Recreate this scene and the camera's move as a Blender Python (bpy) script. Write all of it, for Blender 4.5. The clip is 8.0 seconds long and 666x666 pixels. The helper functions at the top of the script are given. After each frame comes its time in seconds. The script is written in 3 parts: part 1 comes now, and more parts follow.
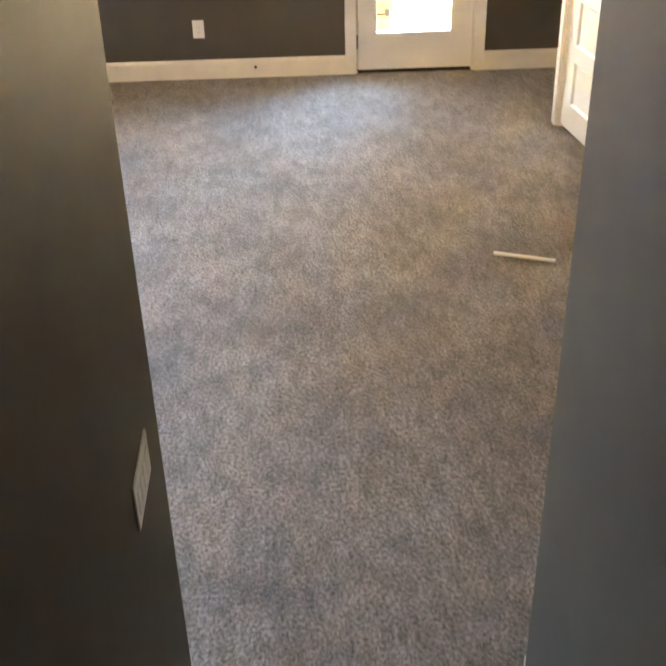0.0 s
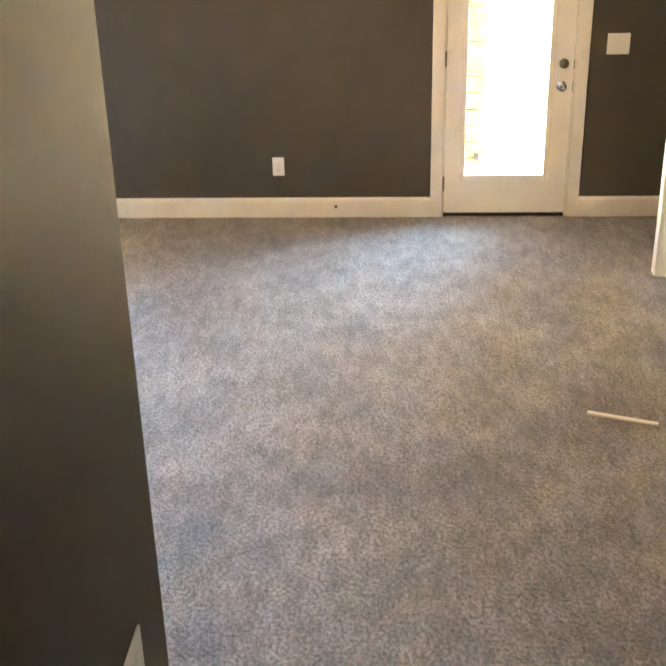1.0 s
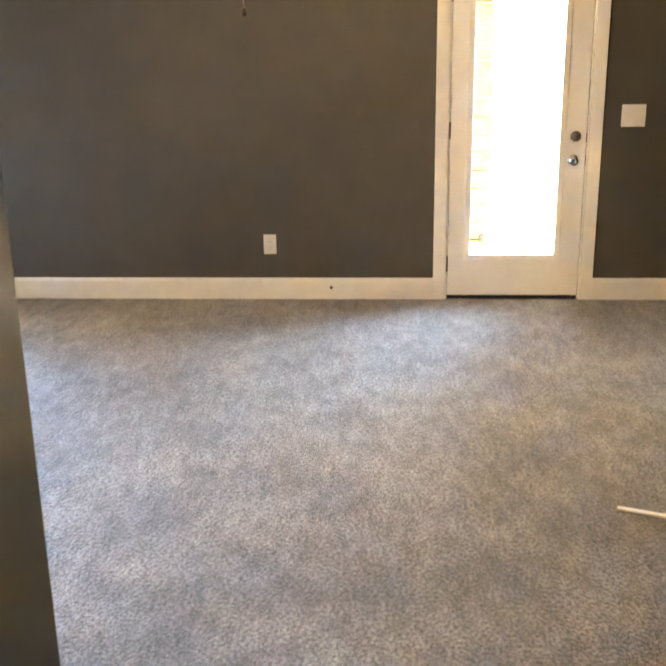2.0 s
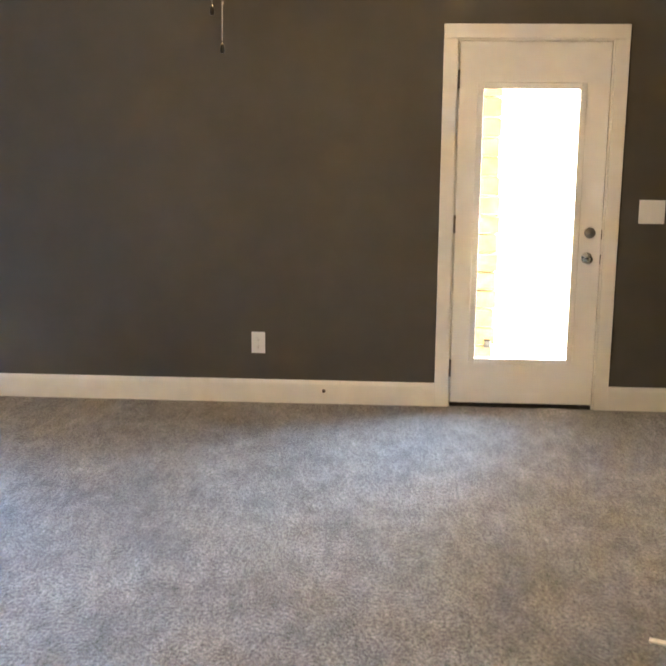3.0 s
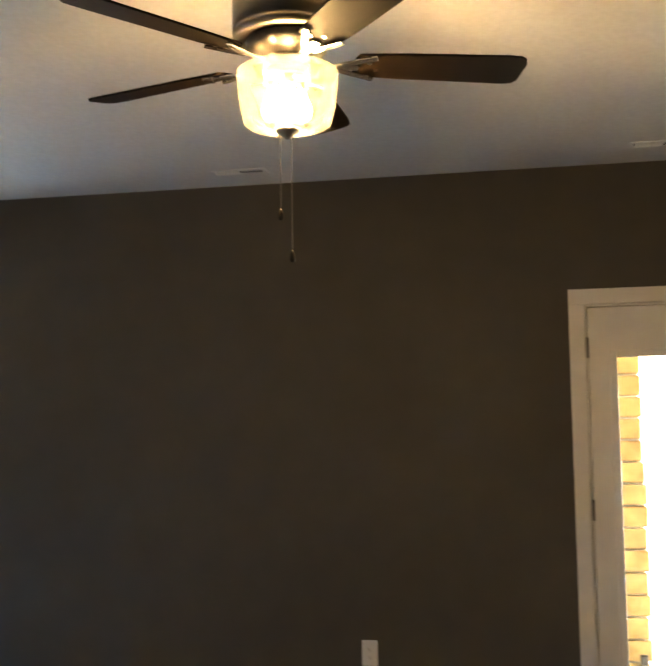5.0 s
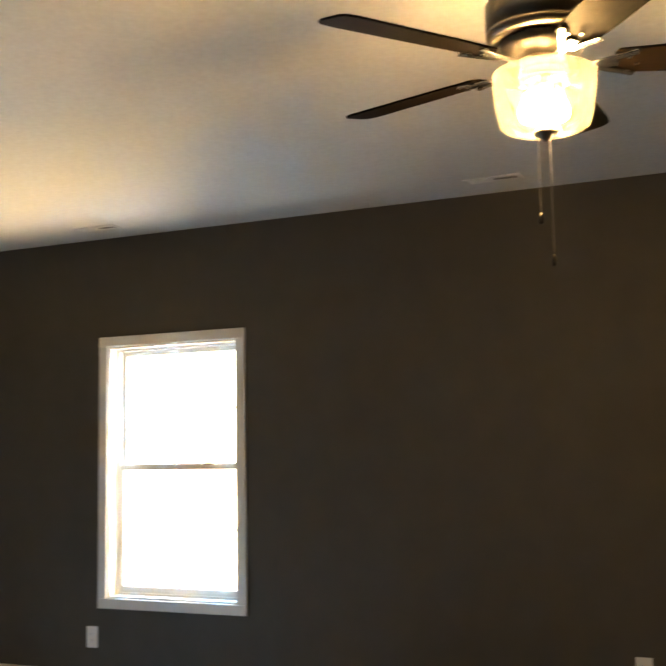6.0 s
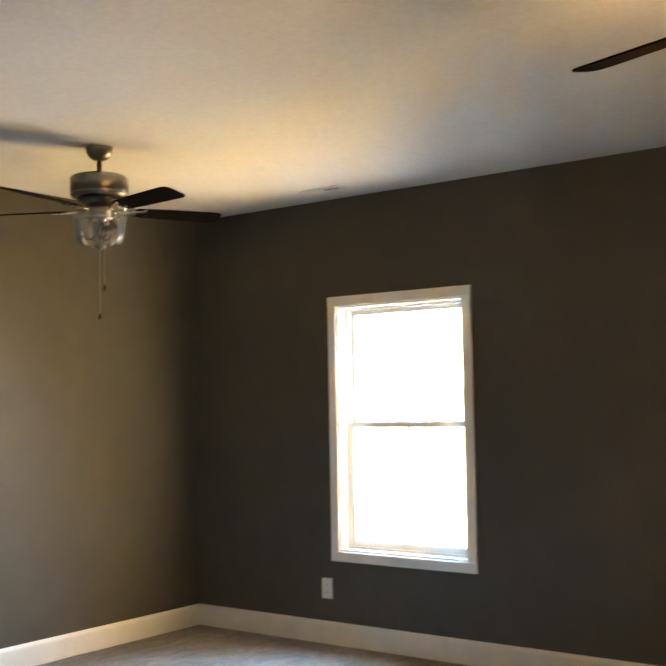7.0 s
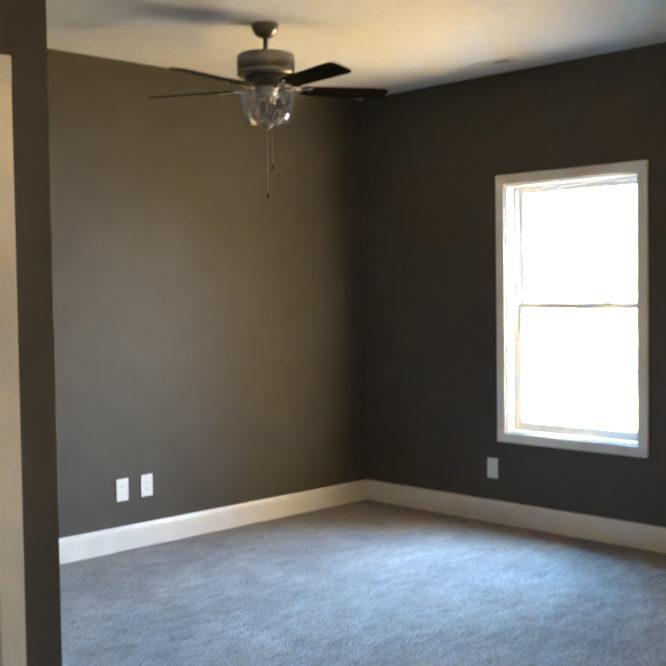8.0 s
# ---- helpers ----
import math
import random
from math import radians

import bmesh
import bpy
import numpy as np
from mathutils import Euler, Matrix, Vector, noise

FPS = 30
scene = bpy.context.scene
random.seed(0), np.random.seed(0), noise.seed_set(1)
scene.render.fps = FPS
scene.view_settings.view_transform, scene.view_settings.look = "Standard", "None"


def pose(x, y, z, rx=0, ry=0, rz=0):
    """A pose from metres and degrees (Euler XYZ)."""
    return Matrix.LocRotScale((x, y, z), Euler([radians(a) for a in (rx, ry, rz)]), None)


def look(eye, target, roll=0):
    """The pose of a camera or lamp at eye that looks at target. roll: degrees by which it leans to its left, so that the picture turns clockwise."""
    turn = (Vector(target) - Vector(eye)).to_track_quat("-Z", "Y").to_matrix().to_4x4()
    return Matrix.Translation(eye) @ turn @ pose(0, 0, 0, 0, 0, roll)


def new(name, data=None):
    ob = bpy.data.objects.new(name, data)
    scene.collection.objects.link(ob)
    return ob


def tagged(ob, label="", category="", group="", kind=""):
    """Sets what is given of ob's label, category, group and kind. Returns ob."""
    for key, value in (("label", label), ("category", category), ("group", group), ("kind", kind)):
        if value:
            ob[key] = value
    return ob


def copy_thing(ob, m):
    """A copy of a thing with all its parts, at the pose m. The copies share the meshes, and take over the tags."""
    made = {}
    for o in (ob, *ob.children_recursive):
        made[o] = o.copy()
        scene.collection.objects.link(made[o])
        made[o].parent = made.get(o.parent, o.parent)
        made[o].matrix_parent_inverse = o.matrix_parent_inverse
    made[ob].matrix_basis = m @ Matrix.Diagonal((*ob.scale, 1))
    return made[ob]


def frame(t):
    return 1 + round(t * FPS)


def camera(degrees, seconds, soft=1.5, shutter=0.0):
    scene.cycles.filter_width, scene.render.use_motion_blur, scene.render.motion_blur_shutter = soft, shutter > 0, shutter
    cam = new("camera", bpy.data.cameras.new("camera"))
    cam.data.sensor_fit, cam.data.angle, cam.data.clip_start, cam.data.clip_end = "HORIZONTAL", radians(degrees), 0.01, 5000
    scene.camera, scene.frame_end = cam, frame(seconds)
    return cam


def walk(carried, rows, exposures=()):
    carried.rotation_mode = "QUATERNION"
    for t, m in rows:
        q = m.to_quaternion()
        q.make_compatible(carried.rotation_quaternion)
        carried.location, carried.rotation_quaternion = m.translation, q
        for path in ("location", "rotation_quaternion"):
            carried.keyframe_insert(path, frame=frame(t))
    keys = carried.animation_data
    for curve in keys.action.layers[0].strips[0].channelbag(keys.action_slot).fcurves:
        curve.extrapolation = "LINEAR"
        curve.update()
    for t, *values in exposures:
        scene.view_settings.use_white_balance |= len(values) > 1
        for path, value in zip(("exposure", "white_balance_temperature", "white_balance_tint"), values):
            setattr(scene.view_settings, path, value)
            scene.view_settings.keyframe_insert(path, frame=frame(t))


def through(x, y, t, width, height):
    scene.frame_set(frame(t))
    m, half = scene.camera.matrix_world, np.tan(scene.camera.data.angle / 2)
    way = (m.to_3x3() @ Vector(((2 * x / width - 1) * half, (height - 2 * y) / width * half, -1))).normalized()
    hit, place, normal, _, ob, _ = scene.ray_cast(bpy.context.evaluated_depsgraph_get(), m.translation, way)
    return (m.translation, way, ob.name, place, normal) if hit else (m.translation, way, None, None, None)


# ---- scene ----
cam = camera(34.6, 8.0, soft=1.8, shutter=0.4)
PATH = [
    (0, (-0.382, -7.444, 2.648), (-0.347, -5.771, 1.554), -1.5),
    (0.5, (-0.322, -7.187, 2.51), (-0.363, -5.441, 1.536), -1.5),
    (1, (-0.326, -6.973, 2.402), (-0.441, -5.167, 1.551), -1.4),
    (1.5, (-0.356, -6.707, 2.209), (-0.474, -4.862, 1.447), -1.6),
    (1.7, (-0.345, -6.621, 2.154), (-0.463, -4.765, 1.42), -1.3),
    (2.8, (-0.334, -6.107, 1.804), (-0.434, -4.164, 1.343), -0.2),
    (3, (-0.311, -6.008, 1.753), (-0.43, -4.059, 1.321), 0.4),
    (3.5, (-0.325, -5.834, 1.628), (-0.478, -3.853, 1.398), -0.0),
    (4, (-0.286, -5.628, 1.556), (-0.508, -3.644, 1.434), -0.5),
    (4.2, (-0.267, -5.548, 1.515), (-0.507, -3.563, 1.483), 0.1),
    (5.3, (-0.231, -5.377, 1.432), (-0.728, -3.452, 1.653), -1.3),
    (5.5, (-0.229, -5.399, 1.432), (-0.83, -3.505, 1.658), -1.3),
    (6, (-0.256, -5.389, 1.431), (-1.082, -3.58, 1.649), -1.0),
    (6.5, (-0.228, -5.366, 1.445), (-1.26, -3.663, 1.632), -0.8),
    (7, (-0.265, -5.352, 1.487), (-1.46, -3.754, 1.617), -1.0),
    (7.5, (-0.294, -5.387, 1.454), (-1.617, -3.888, 1.519), -0.8),
    (8, (-0.301, -5.344, 1.46), (-1.728, -3.945, 1.38), -0.8),
]
walk(cam, [(t, look(eye, target, roll)) for t, eye, target, roll in PATH],
     [(0, 7.0, 8600, 12), (1.5, 7.2, 8600, 12), (3.0, 6.8, 8000, 12), (3.5, 6.1, 8000, 12), (4.2, 5.75, 8500, 12), (5.5, 5.35, 9900, 12), (6.5, 5.45, 11200, 13), (7.5, 5.45, 11000, 12), (8, 5.4, 9400, 10)])

# ---- world, sun, lamps' common values ----
H = 2.766                      # ceiling height
world = bpy.data.worlds.new("world")
scene.world = world
world.use_nodes = True
wn = world.node_tree
sky = wn.nodes.new("ShaderNodeTexSky")
sky.sky_type = "NISHITA"
sky.sun_disc = False
sky.sun_elevation = radians(42.5)
sky.sun_rotation = radians(113.6)
wn.nodes["Background"].inputs["Strength"].default_value = 0.15
wn.links.new(sky.outputs[0], wn.nodes["Background"].inputs["Color"])
sun_data = bpy.data.lights.new("sun", "SUN")
sun_data.energy, sun_data.angle, sun_data.color = 5.0, radians(0.5), (1.0, 0.95, 0.87)
sun = new("sun", sun_data)
sun.matrix_world = look((8, -3.5, 8), (0, 0, 0))


def opening_light(name, size, energy, colour, spread, eye, target):
    """Daylight that comes in through an opening, as an area lamp just outside it."""
    data = bpy.data.lights.new(name, "AREA")
    data.shape, data.size, data.size_y = "RECTANGLE", size[0], size[1]
    data.energy, data.color, data.spread = energy, colour, radians(spread)
    new(name, data).matrix_world = look(eye, target)


# sky seen through the window and the glass door, and sunlit ground that throws warm light up
opening_light("window_skylight", (0.84, 1.30), 6.2, (0.14, 0.43, 1.0), 106, (-3.79, 0.56, 1.72), (-3.85, -3.0, -0.10))
opening_light("window_ground_light", (0.84, 1.36), 1.6, (1.0, 0.79, 0.40), 150, (-3.79, 0.34, 1.30), (-5.4, -1.5, 1.62))
opening_light("door_skylight", (0.50, 1.40), 0.6, (0.34, 0.58, 1.0), 80, (0.46, 0.30, 1.15), (-2.2, -1.8, 0.0))


# ---- materials ----
def material(name):
    m = bpy.data.materials.new(name)
    m.use_nodes = True
    t = m.node_tree
    return m, t.nodes, t.links, t.nodes["Principled BSDF"]


def textured(name, low, high, scale, rough=0.6, bump=0.0, bump_scale=200.0, detail=4.0, metal=0.0, stretch=None, blotch=0.0, blotch_scale=1.5, spec=0.5):
    """A surface that wanders between two colours, with fine relief and broad unevenness."""
    m, n, l, b = material(name)
    tc = n.new("ShaderNodeTexCoord")
    mp = n.new("ShaderNodeMapping")
    if stretch:
        mp.inputs["Scale"].default_value = stretch
    l.new(tc.outputs["Object"], mp.inputs["Vector"])
    a = n.new("ShaderNodeTexNoise")
    a.inputs["Scale"].default_value, a.inputs["Detail"].default_value = scale, detail
    l.new(mp.outputs[0], a.inputs["Vector"])
    ramp = n.new("ShaderNodeValToRGB")
    ramp.color_ramp.elements[0].color, ramp.color_ramp.elements[1].color = (*low, 1), (*high, 1)
    ramp.color_ramp.elements[0].position, ramp.color_ramp.elements[1].position = 0.3, 0.7
    l.new(a.outputs["Fac"], ramp.inputs[0])
    colour = ramp.outputs[0]
    if blotch:
        c = n.new("ShaderNodeTexNoise")
        c.inputs["Scale"].default_value, c.inputs["Detail"].default_value = blotch_scale, 3
        l.new(tc.outputs["Object"], c.inputs["Vector"])
        mr = n.new("ShaderNodeMapRange")
        mr.inputs[1].default_value, mr.inputs[2].default_value = 0.3, 0.7
        mr.inputs[3].default_value, mr.inputs[4].default_value = 1 - blotch, 1 + blotch
        l.new(c.outputs["Fac"], mr.inputs[0])
        mx = n.new("ShaderNodeVectorMath")
        mx.operation = "SCALE"
        l.new(colour, mx.inputs[0])
        l.new(mr.outputs[0], mx.inputs["Scale"])
        colour = mx.outputs[0]
    l.new(colour, b.inputs["Base Color"])
    b.inputs["Roughness"].default_value, b.inputs["Metallic"].default_value = rough, metal
    b.inputs["Specular IOR Level"].default_value = spec
    if bump:
        f = n.new("ShaderNodeTexNoise")
        f.inputs["Scale"].default_value, f.inputs["Detail"].default_value = bump_scale, 3
        l.new(tc.outputs["Object"], f.inputs["Vector"])
        bp = n.new("ShaderNodeBump")
        bp.inputs["Strength"].default_value, bp.inputs["Distance"].default_value = bump, 0.004
        l.new(f.outputs["Fac"], bp.inputs["Height"])
        l.new(bp.outputs[0], b.inputs["Normal"])
    return m


def carpet_material():
    """Cut-pile carpet: speckled tufts, brushed patches a hand wide, and broad trodden areas."""
    m, n, l, b = material("carpet")
    tc = n.new("ShaderNodeTexCoord")

    def noise_at(scale, detail=3.0, rough=0.5, stretch=None):
        t = n.new("ShaderNodeTexNoise")
        t.inputs["Scale"].default_value, t.inputs["Detail"].default_value, t.inputs["Roughness"].default_value = scale, detail, rough
        if stretch:
            mp = n.new("ShaderNodeMapping")
            mp.inputs["Scale"].default_value = stretch
            mp.inputs["Rotation"].default_value = (0, 0, 0.2)
            l.new(tc.outputs["Object"], mp.inputs["Vector"])
            l.new(mp.outputs[0], t.inputs["Vector"])
        else:
            l.new(tc.outputs["Object"], t.inputs["Vector"])
        return t.outputs["Fac"]

    tuft = noise_at(72, 3, 0.75)
    brushed = noise_at(13, 6, 0.68, (1.25, 0.5, 1))
    broad = noise_at(2.3, 4, 0.6)

    def add(a, ka, c, kc):
        x = n.new("ShaderNodeMath"); x.operation = "MULTIPLY"; x.inputs[1].default_value = ka
        l.new(a, x.inputs[0])
        y = n.new("ShaderNodeMath"); y.operation = "MULTIPLY_ADD"; y.inputs[1].default_value = kc
        l.new(c, y.inputs[0]); l.new(x.outputs[0], y.inputs[2])
        return y.outputs[0]

    def spread(value, a, c, low, high):
        mr = n.new("ShaderNodeMapRange")
        for k, v in enumerate((a, c, low, high)):
            mr.inputs[k + 1].default_value = v
        l.new(value, mr.inputs[0])
        return mr.outputs[0]

    def times(a, c):
        x = n.new("ShaderNodeMath"); x.operation = "MULTIPLY"
        l.new(a, x.inputs[0]); l.new(c, x.inputs[1])
        return x.outputs[0]

    shade = times(spread(tuft, 0.35, 0.65, 0.25, 1.75), times(spread(brushed, 0.34, 0.66, 0.64, 1.36), spread(broad, 0.36, 0.64, 0.76, 1.24)))
    tint = n.new("ShaderNodeVectorMath"); tint.operation = "SCALE"
    tint.inputs[0].default_value = (0.180, 0.158, 0.145)
    l.new(shade, tint.inputs["Scale"])
    l.new(tint.outputs[0], b.inputs["Base Color"])
    b.inputs["Roughness"].default_value = 1.0
    b.inputs["Specular IOR Level"].default_value = 0.1
    b.inputs["Sheen Weight"].default_value = 0.3
    b.inputs["Sheen Roughness"].default_value = 0.6
    bp = n.new("ShaderNodeBump")
    bp.inputs["Strength"].default_value, bp.inputs["Distance"].default_value = 1.0, 0.018
    l.new(add(tuft, 0.8, brushed, 0.22), bp.inputs["Height"])
    l.new(bp.outputs[0], b.inputs["Normal"])
    return m


def thin_pane_material(name):
    """Flat float glass: clear straight on, glossier at a slant."""
    m, n, l, b = material(name)
    out = n["Material Output"]
    clear = n.new("ShaderNodeBsdfTransparent")
    gloss = n.new("ShaderNodeBsdfGlossy")
    gloss.inputs["Roughness"].default_value = 0.02
    fres = n.new("ShaderNodeFresnel")
    fres.inputs["IOR"].default_value = 1.45
    mix = n.new("ShaderNodeMixShader")
    l.new(fres.outputs[0], mix.inputs[0])
    l.new(clear.outputs[0], mix.inputs[1])
    l.new(gloss.outputs[0], mix.inputs[2])
    l.new(mix.outputs[0], out.inputs["Surface"])
    return m


def vinyl_material(name, through=0.15):
    """White window vinyl, thin enough to let some daylight through."""
    m, n, l, b = material(name)
    out = n["Material Output"]
    b.inputs["Base Color"].default_value = (0.82, 0.81, 0.78, 1)
    b.inputs["Roughness"].default_value = 0.4
    tr = n.new("ShaderNodeBsdfTranslucent")
    tr.inputs["Color"].default_value = (0.8, 0.8, 0.76, 1)
    mix = n.new("ShaderNodeMixShader")
    mix.inputs[0].default_value = through
    l.new(b.outputs[0], mix.inputs[1])
    l.new(tr.outputs[0], mix.inputs[2])
    l.new(mix.outputs[0], out.inputs["Surface"])
    return m


def glow_material(name, colour, strength):
    m, n, l, b = material(name)
    b.inputs["Base Color"].default_value = (*colour, 1)
    b.inputs["Emission Color"].default_value = (*colour, 1)
    b.inputs["Emission Strength"].default_value = strength
    return m


WALL = textured("dark_grey_eggshell_paint", (0.076, 0.070, 0.057), (0.086, 0.079, 0.065), 6, rough=0.63, bump=0.10, bump_scale=260, blotch=0.05, blotch_scale=1.1, spec=0.25)
CEIL = textured("white_ceiling_paint", (0.74, 0.73, 0.695), (0.81, 0.80, 0.765), 40, rough=0.85, bump=0.2, bump_scale=180, blotch=0.02)
TRIM = textured("white_trim_paint", (0.74, 0.71, 0.65), (0.80, 0.77, 0.71), 9, rough=0.35, bump=0.05, bump_scale=90, blotch=0.03, blotch_scale=3)
DOORP = textured("white_door_paint", (0.76, 0.74, 0.70), (0.81, 0.79, 0.75), 7, rough=0.38, bump=0.05, bump_scale=120, blotch=0.02, blotch_scale=3)
PLATE = textured("white_plastic", (0.78, 0.77, 0.74), (0.82, 0.81, 0.78), 20, rough=0.35, bump=0.02)
CARPET = carpet_material()
NICKEL = textured("brushed_nickel", (0.20, 0.18, 0.155), (0.28, 0.255, 0.22), 60, rough=0.28, metal=1.0, stretch=(1, 1, 30), bump=0.03)
CHROME = textured("polished_chrome", (0.72, 0.71, 0.69), (0.80, 0.79, 0.77), 30, rough=0.12, metal=1.0)
DARKMETAL = textured("dark_bronze_metal", (0.05, 0.045, 0.04), (0.09, 0.08, 0.07), 40, rough=0.35, metal=1.0)
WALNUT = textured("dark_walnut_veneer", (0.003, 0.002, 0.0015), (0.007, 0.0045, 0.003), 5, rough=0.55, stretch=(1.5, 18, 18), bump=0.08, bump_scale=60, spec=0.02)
PULL = textured("dark_stained_pull", (0.010, 0.008, 0.006), (0.018, 0.014, 0.011), 40, rough=0.4, spec=0.2)
BOWL = thin_pane_material("clear_bowl_glass")
bn, bl = BOWL.node_tree.nodes, BOWL.node_tree.links
seed_mix, seed_tr = bn.new("ShaderNodeMixShader"), bn.new("ShaderNodeBsdfTranslucent")
seed_tr.inputs["Color"].default_value = (0.9, 0.88, 0.84, 1)
seed_mix.inputs[0].default_value = 0.025
for link in list(bl):
    if link.to_node == bn["Material Output"]:
        bl.new(link.from_socket, seed_mix.inputs[1])
bl.new(seed_tr.outputs[0], seed_mix.inputs[2])
bl.new(seed_mix.outputs[0], bn["Material Output"].inputs["Surface"])
PANE = thin_pane_material("window_glass")
VINYL = vinyl_material("white_window_vinyl", 0.02)
MUNTIN = vinyl_material("thin_white_muntin", 0.6)
BULB = glow_material("lit_warm_bulb", (1.0, 0.72, 0.38), 11.0)
BULB_OFF = thin_pane_material("clear_bulb_glass")
DARK = textured("dark_gap", (0.012, 0.011, 0.010), (0.02, 0.018, 0.016), 30, rough=0.9)
GROUND = textured("pale_dry_ground", (0.30, 0.235, 0.15), (0.42, 0.335, 0.22), 3, rough=0.95, bump=0.4, bump_scale=30, blotch=0.15, blotch_scale=0.4)
CONCRETE = textured("sunlit_concrete", (0.42, 0.38, 0.31), (0.52, 0.48, 0.40), 8, rough=0.9, bump=0.3, bump_scale=80, blotch=0.08)
BRICK = textured("tan_brick", (0.22, 0.135, 0.045), (0.40, 0.26, 0.095), 14, rough=0.85, bump=0.4, bump_scale=90)
MORTAR = textured("pale_mortar", (0.42, 0.38, 0.32), (0.50, 0.46, 0.40), 30, rough=0.95, bump=0.3)


# ---- mesh helpers ----
def mesh_object(name, bm, mat, parent=None, label="", smooth=False):
    bmesh.ops.recalc_face_normals(bm, faces=bm.faces)
    me = bpy.data.meshes.new(name)
    bm.to_mesh(me)
    bm.free()
    for p in me.polygons:
        p.use_smooth = smooth
    me.materials.append(mat)
    ob = new(name, me)
    ob.parent = parent
    if label:
        tagged(ob, label)
    return ob


def part(name, bm, mat, parent, label="", smooth=False):
    return mesh_object(name, bm, mat, parent, label, smooth)


def thing(name, m, label, category, group="", kind=""):
    """An Empty at a thing's base, which carries its parts."""
    ob = new(name)
    ob.empty_display_size = 0.1
    ob.matrix_world = m
    return tagged(ob, label, category, group, kind)


def box(bm, x0, x1, y0, y1, z0, z1, bevel=0.0, segments=2):
    vs = bmesh.ops.create_cube(bm, size=1.0, matrix=Matrix.LocRotScale(((x0 + x1) / 2, (y0 + y1) / 2, (z0 + z1) / 2), None, (x1 - x0, y1 - y0, z1 - z0)))["verts"]
    if bevel:
        edges = {e for v in vs for e in v.link_edges}
        bmesh.ops.bevel(bm, geom=list(edges), offset=bevel, segments=segments, affect="EDGES", profile=0.5)
    return bm


def boxes(rows, bevel=0.0):
    bm = bmesh.new()
    for r in rows:
        box(bm, *r, bevel=bevel)
    return bm


def lathe(profile, n=40, bm=None, at=(0, 0, 0)):
    """A body of revolution round z from (radius, height) pairs."""
    bm = bm or bmesh.new()
    rings = []
    for r, z in profile:
        if r < 1e-5:
            rings.append([bm.verts.new((at[0], at[1], at[2] + z))])
        else:
            rings.append([bm.verts.new((at[0] + r * math.cos(2 * math.pi * k / n), at[1] + r * math.sin(2 * math.pi * k / n), at[2] + z)) for k in range(n)])
    for a, c in zip(rings, rings[1:]):
        for k in range(n):
            j = (k + 1) % n
            if len(a) == 1 and len(c) == 1:
                continue
            if len(a) == 1:
                bm.faces.new((a[0], c[k], c[j]))
            elif len(c) == 1:
                bm.faces.new((a[k], a[j], c[0]))
            else:
                bm.faces.new((a[k], a[j], c[j], c[k]))
    return bm


def extrude_profile(profile, length, bm=None):
    """A profile of (y, z) pairs drawn out along x from 0 to length, with closed ends."""
    bm = bm or bmesh.new()
    a = [bm.verts.new((0, y, z)) for y, z in profile]
    c = [bm.verts.new((length, y, z)) for y, z in profile]
    for k in range(len(profile)):
        j = (k + 1) % len(profile)
        bm.faces.new((a[k], a[j], c[j], c[k]))
    bm.faces.new(a[::-1])
    bm.faces.new(c)
    return bm


def turned(bm, m):
    bmesh.ops.transform(bm, matrix=m, verts=bm.verts)
    return bm


# ---- structure ----
X_LEFT, X_HALL_L, X_HALL_R, X_RIGHT, X_CLOSET = -5.445, -0.785, 0.20, 1.205, 2.0
Y_HALL, Y_HALL_E, Y_NOOK, X_NOOK, Y_BACK, Y_RECESS = -5.305, -5.37, -3.747, -3.09, -10.2, -0.985
T = 0.13

DOOR_X0, DOOR_X1, DOOR_TOP = -0.012, 0.828, 2.064        # opening of the garden door
WIN_X0, WIN_X1, WIN_Z0, WIN_Z1 = -4.236, -3.334, 0.572, 2.086


def wall(name, rows):
    return tagged(mesh_object(name, boxes(rows), WALL), "dark warm grey painted plaster wall", "wall", kind="structure")


wall("wall_north", [
    (X_LEFT - T, WIN_X0, 0, 0.16, 0, H), (WIN_X1, DOOR_X0, 0, 0.16, 0, H), (DOOR_X1, X_CLOSET + T, 0, 0.16, 0, H),
    (WIN_X0, WIN_X1, 0, 0.16, 0, WIN_Z0), (WIN_X0, WIN_X1, 0, 0.16, WIN_Z1, H), (DOOR_X0, DOOR_X1, 0, 0.16, DOOR_TOP, H)])
wall("wall_west", [(X_LEFT - T, X_LEFT, Y_HALL - T, 0, 0, H)])
D8_Y1, D8_Y0 = -3.945, -4.746      # doorway in the short wall
wall("wall_nook", [(X_LEFT, X_NOOK - T, Y_NOOK - T, Y_NOOK, 0, H)])
wall("wall_nook_end", [
    (X_NOOK - T, X_NOOK, D8_Y1, Y_NOOK, 0, H), (X_NOOK - T, X_NOOK, Y_HALL - T, D8_Y0, 0, H), (X_NOOK - T, X_NOOK, D8_Y0, D8_Y1, 2.045, H)])
wall("wall_south", [(X_LEFT, X_NOOK - T, Y_HALL - T, Y_HALL, 0, H), (X_NOOK, X_HALL_L - T, Y_HALL - T, Y_HALL, 0, H)])
wall("wall_hall_west", [(X_HALL_L - T, X_HALL_L, Y_BACK, Y_HALL, 0, H)])
wall("wall_hall_east", [(X_HALL_R, X_HALL_R + T, Y_BACK, Y_HALL_E, 0, H)])
wall("wall_south_east", [(X_HALL_R + T, X_RIGHT, Y_HALL_E - T, Y_HALL_E, 0, H)])
CD_Y1, CD_Y0 = -1.082, -1.900      # doorway of the panelled door
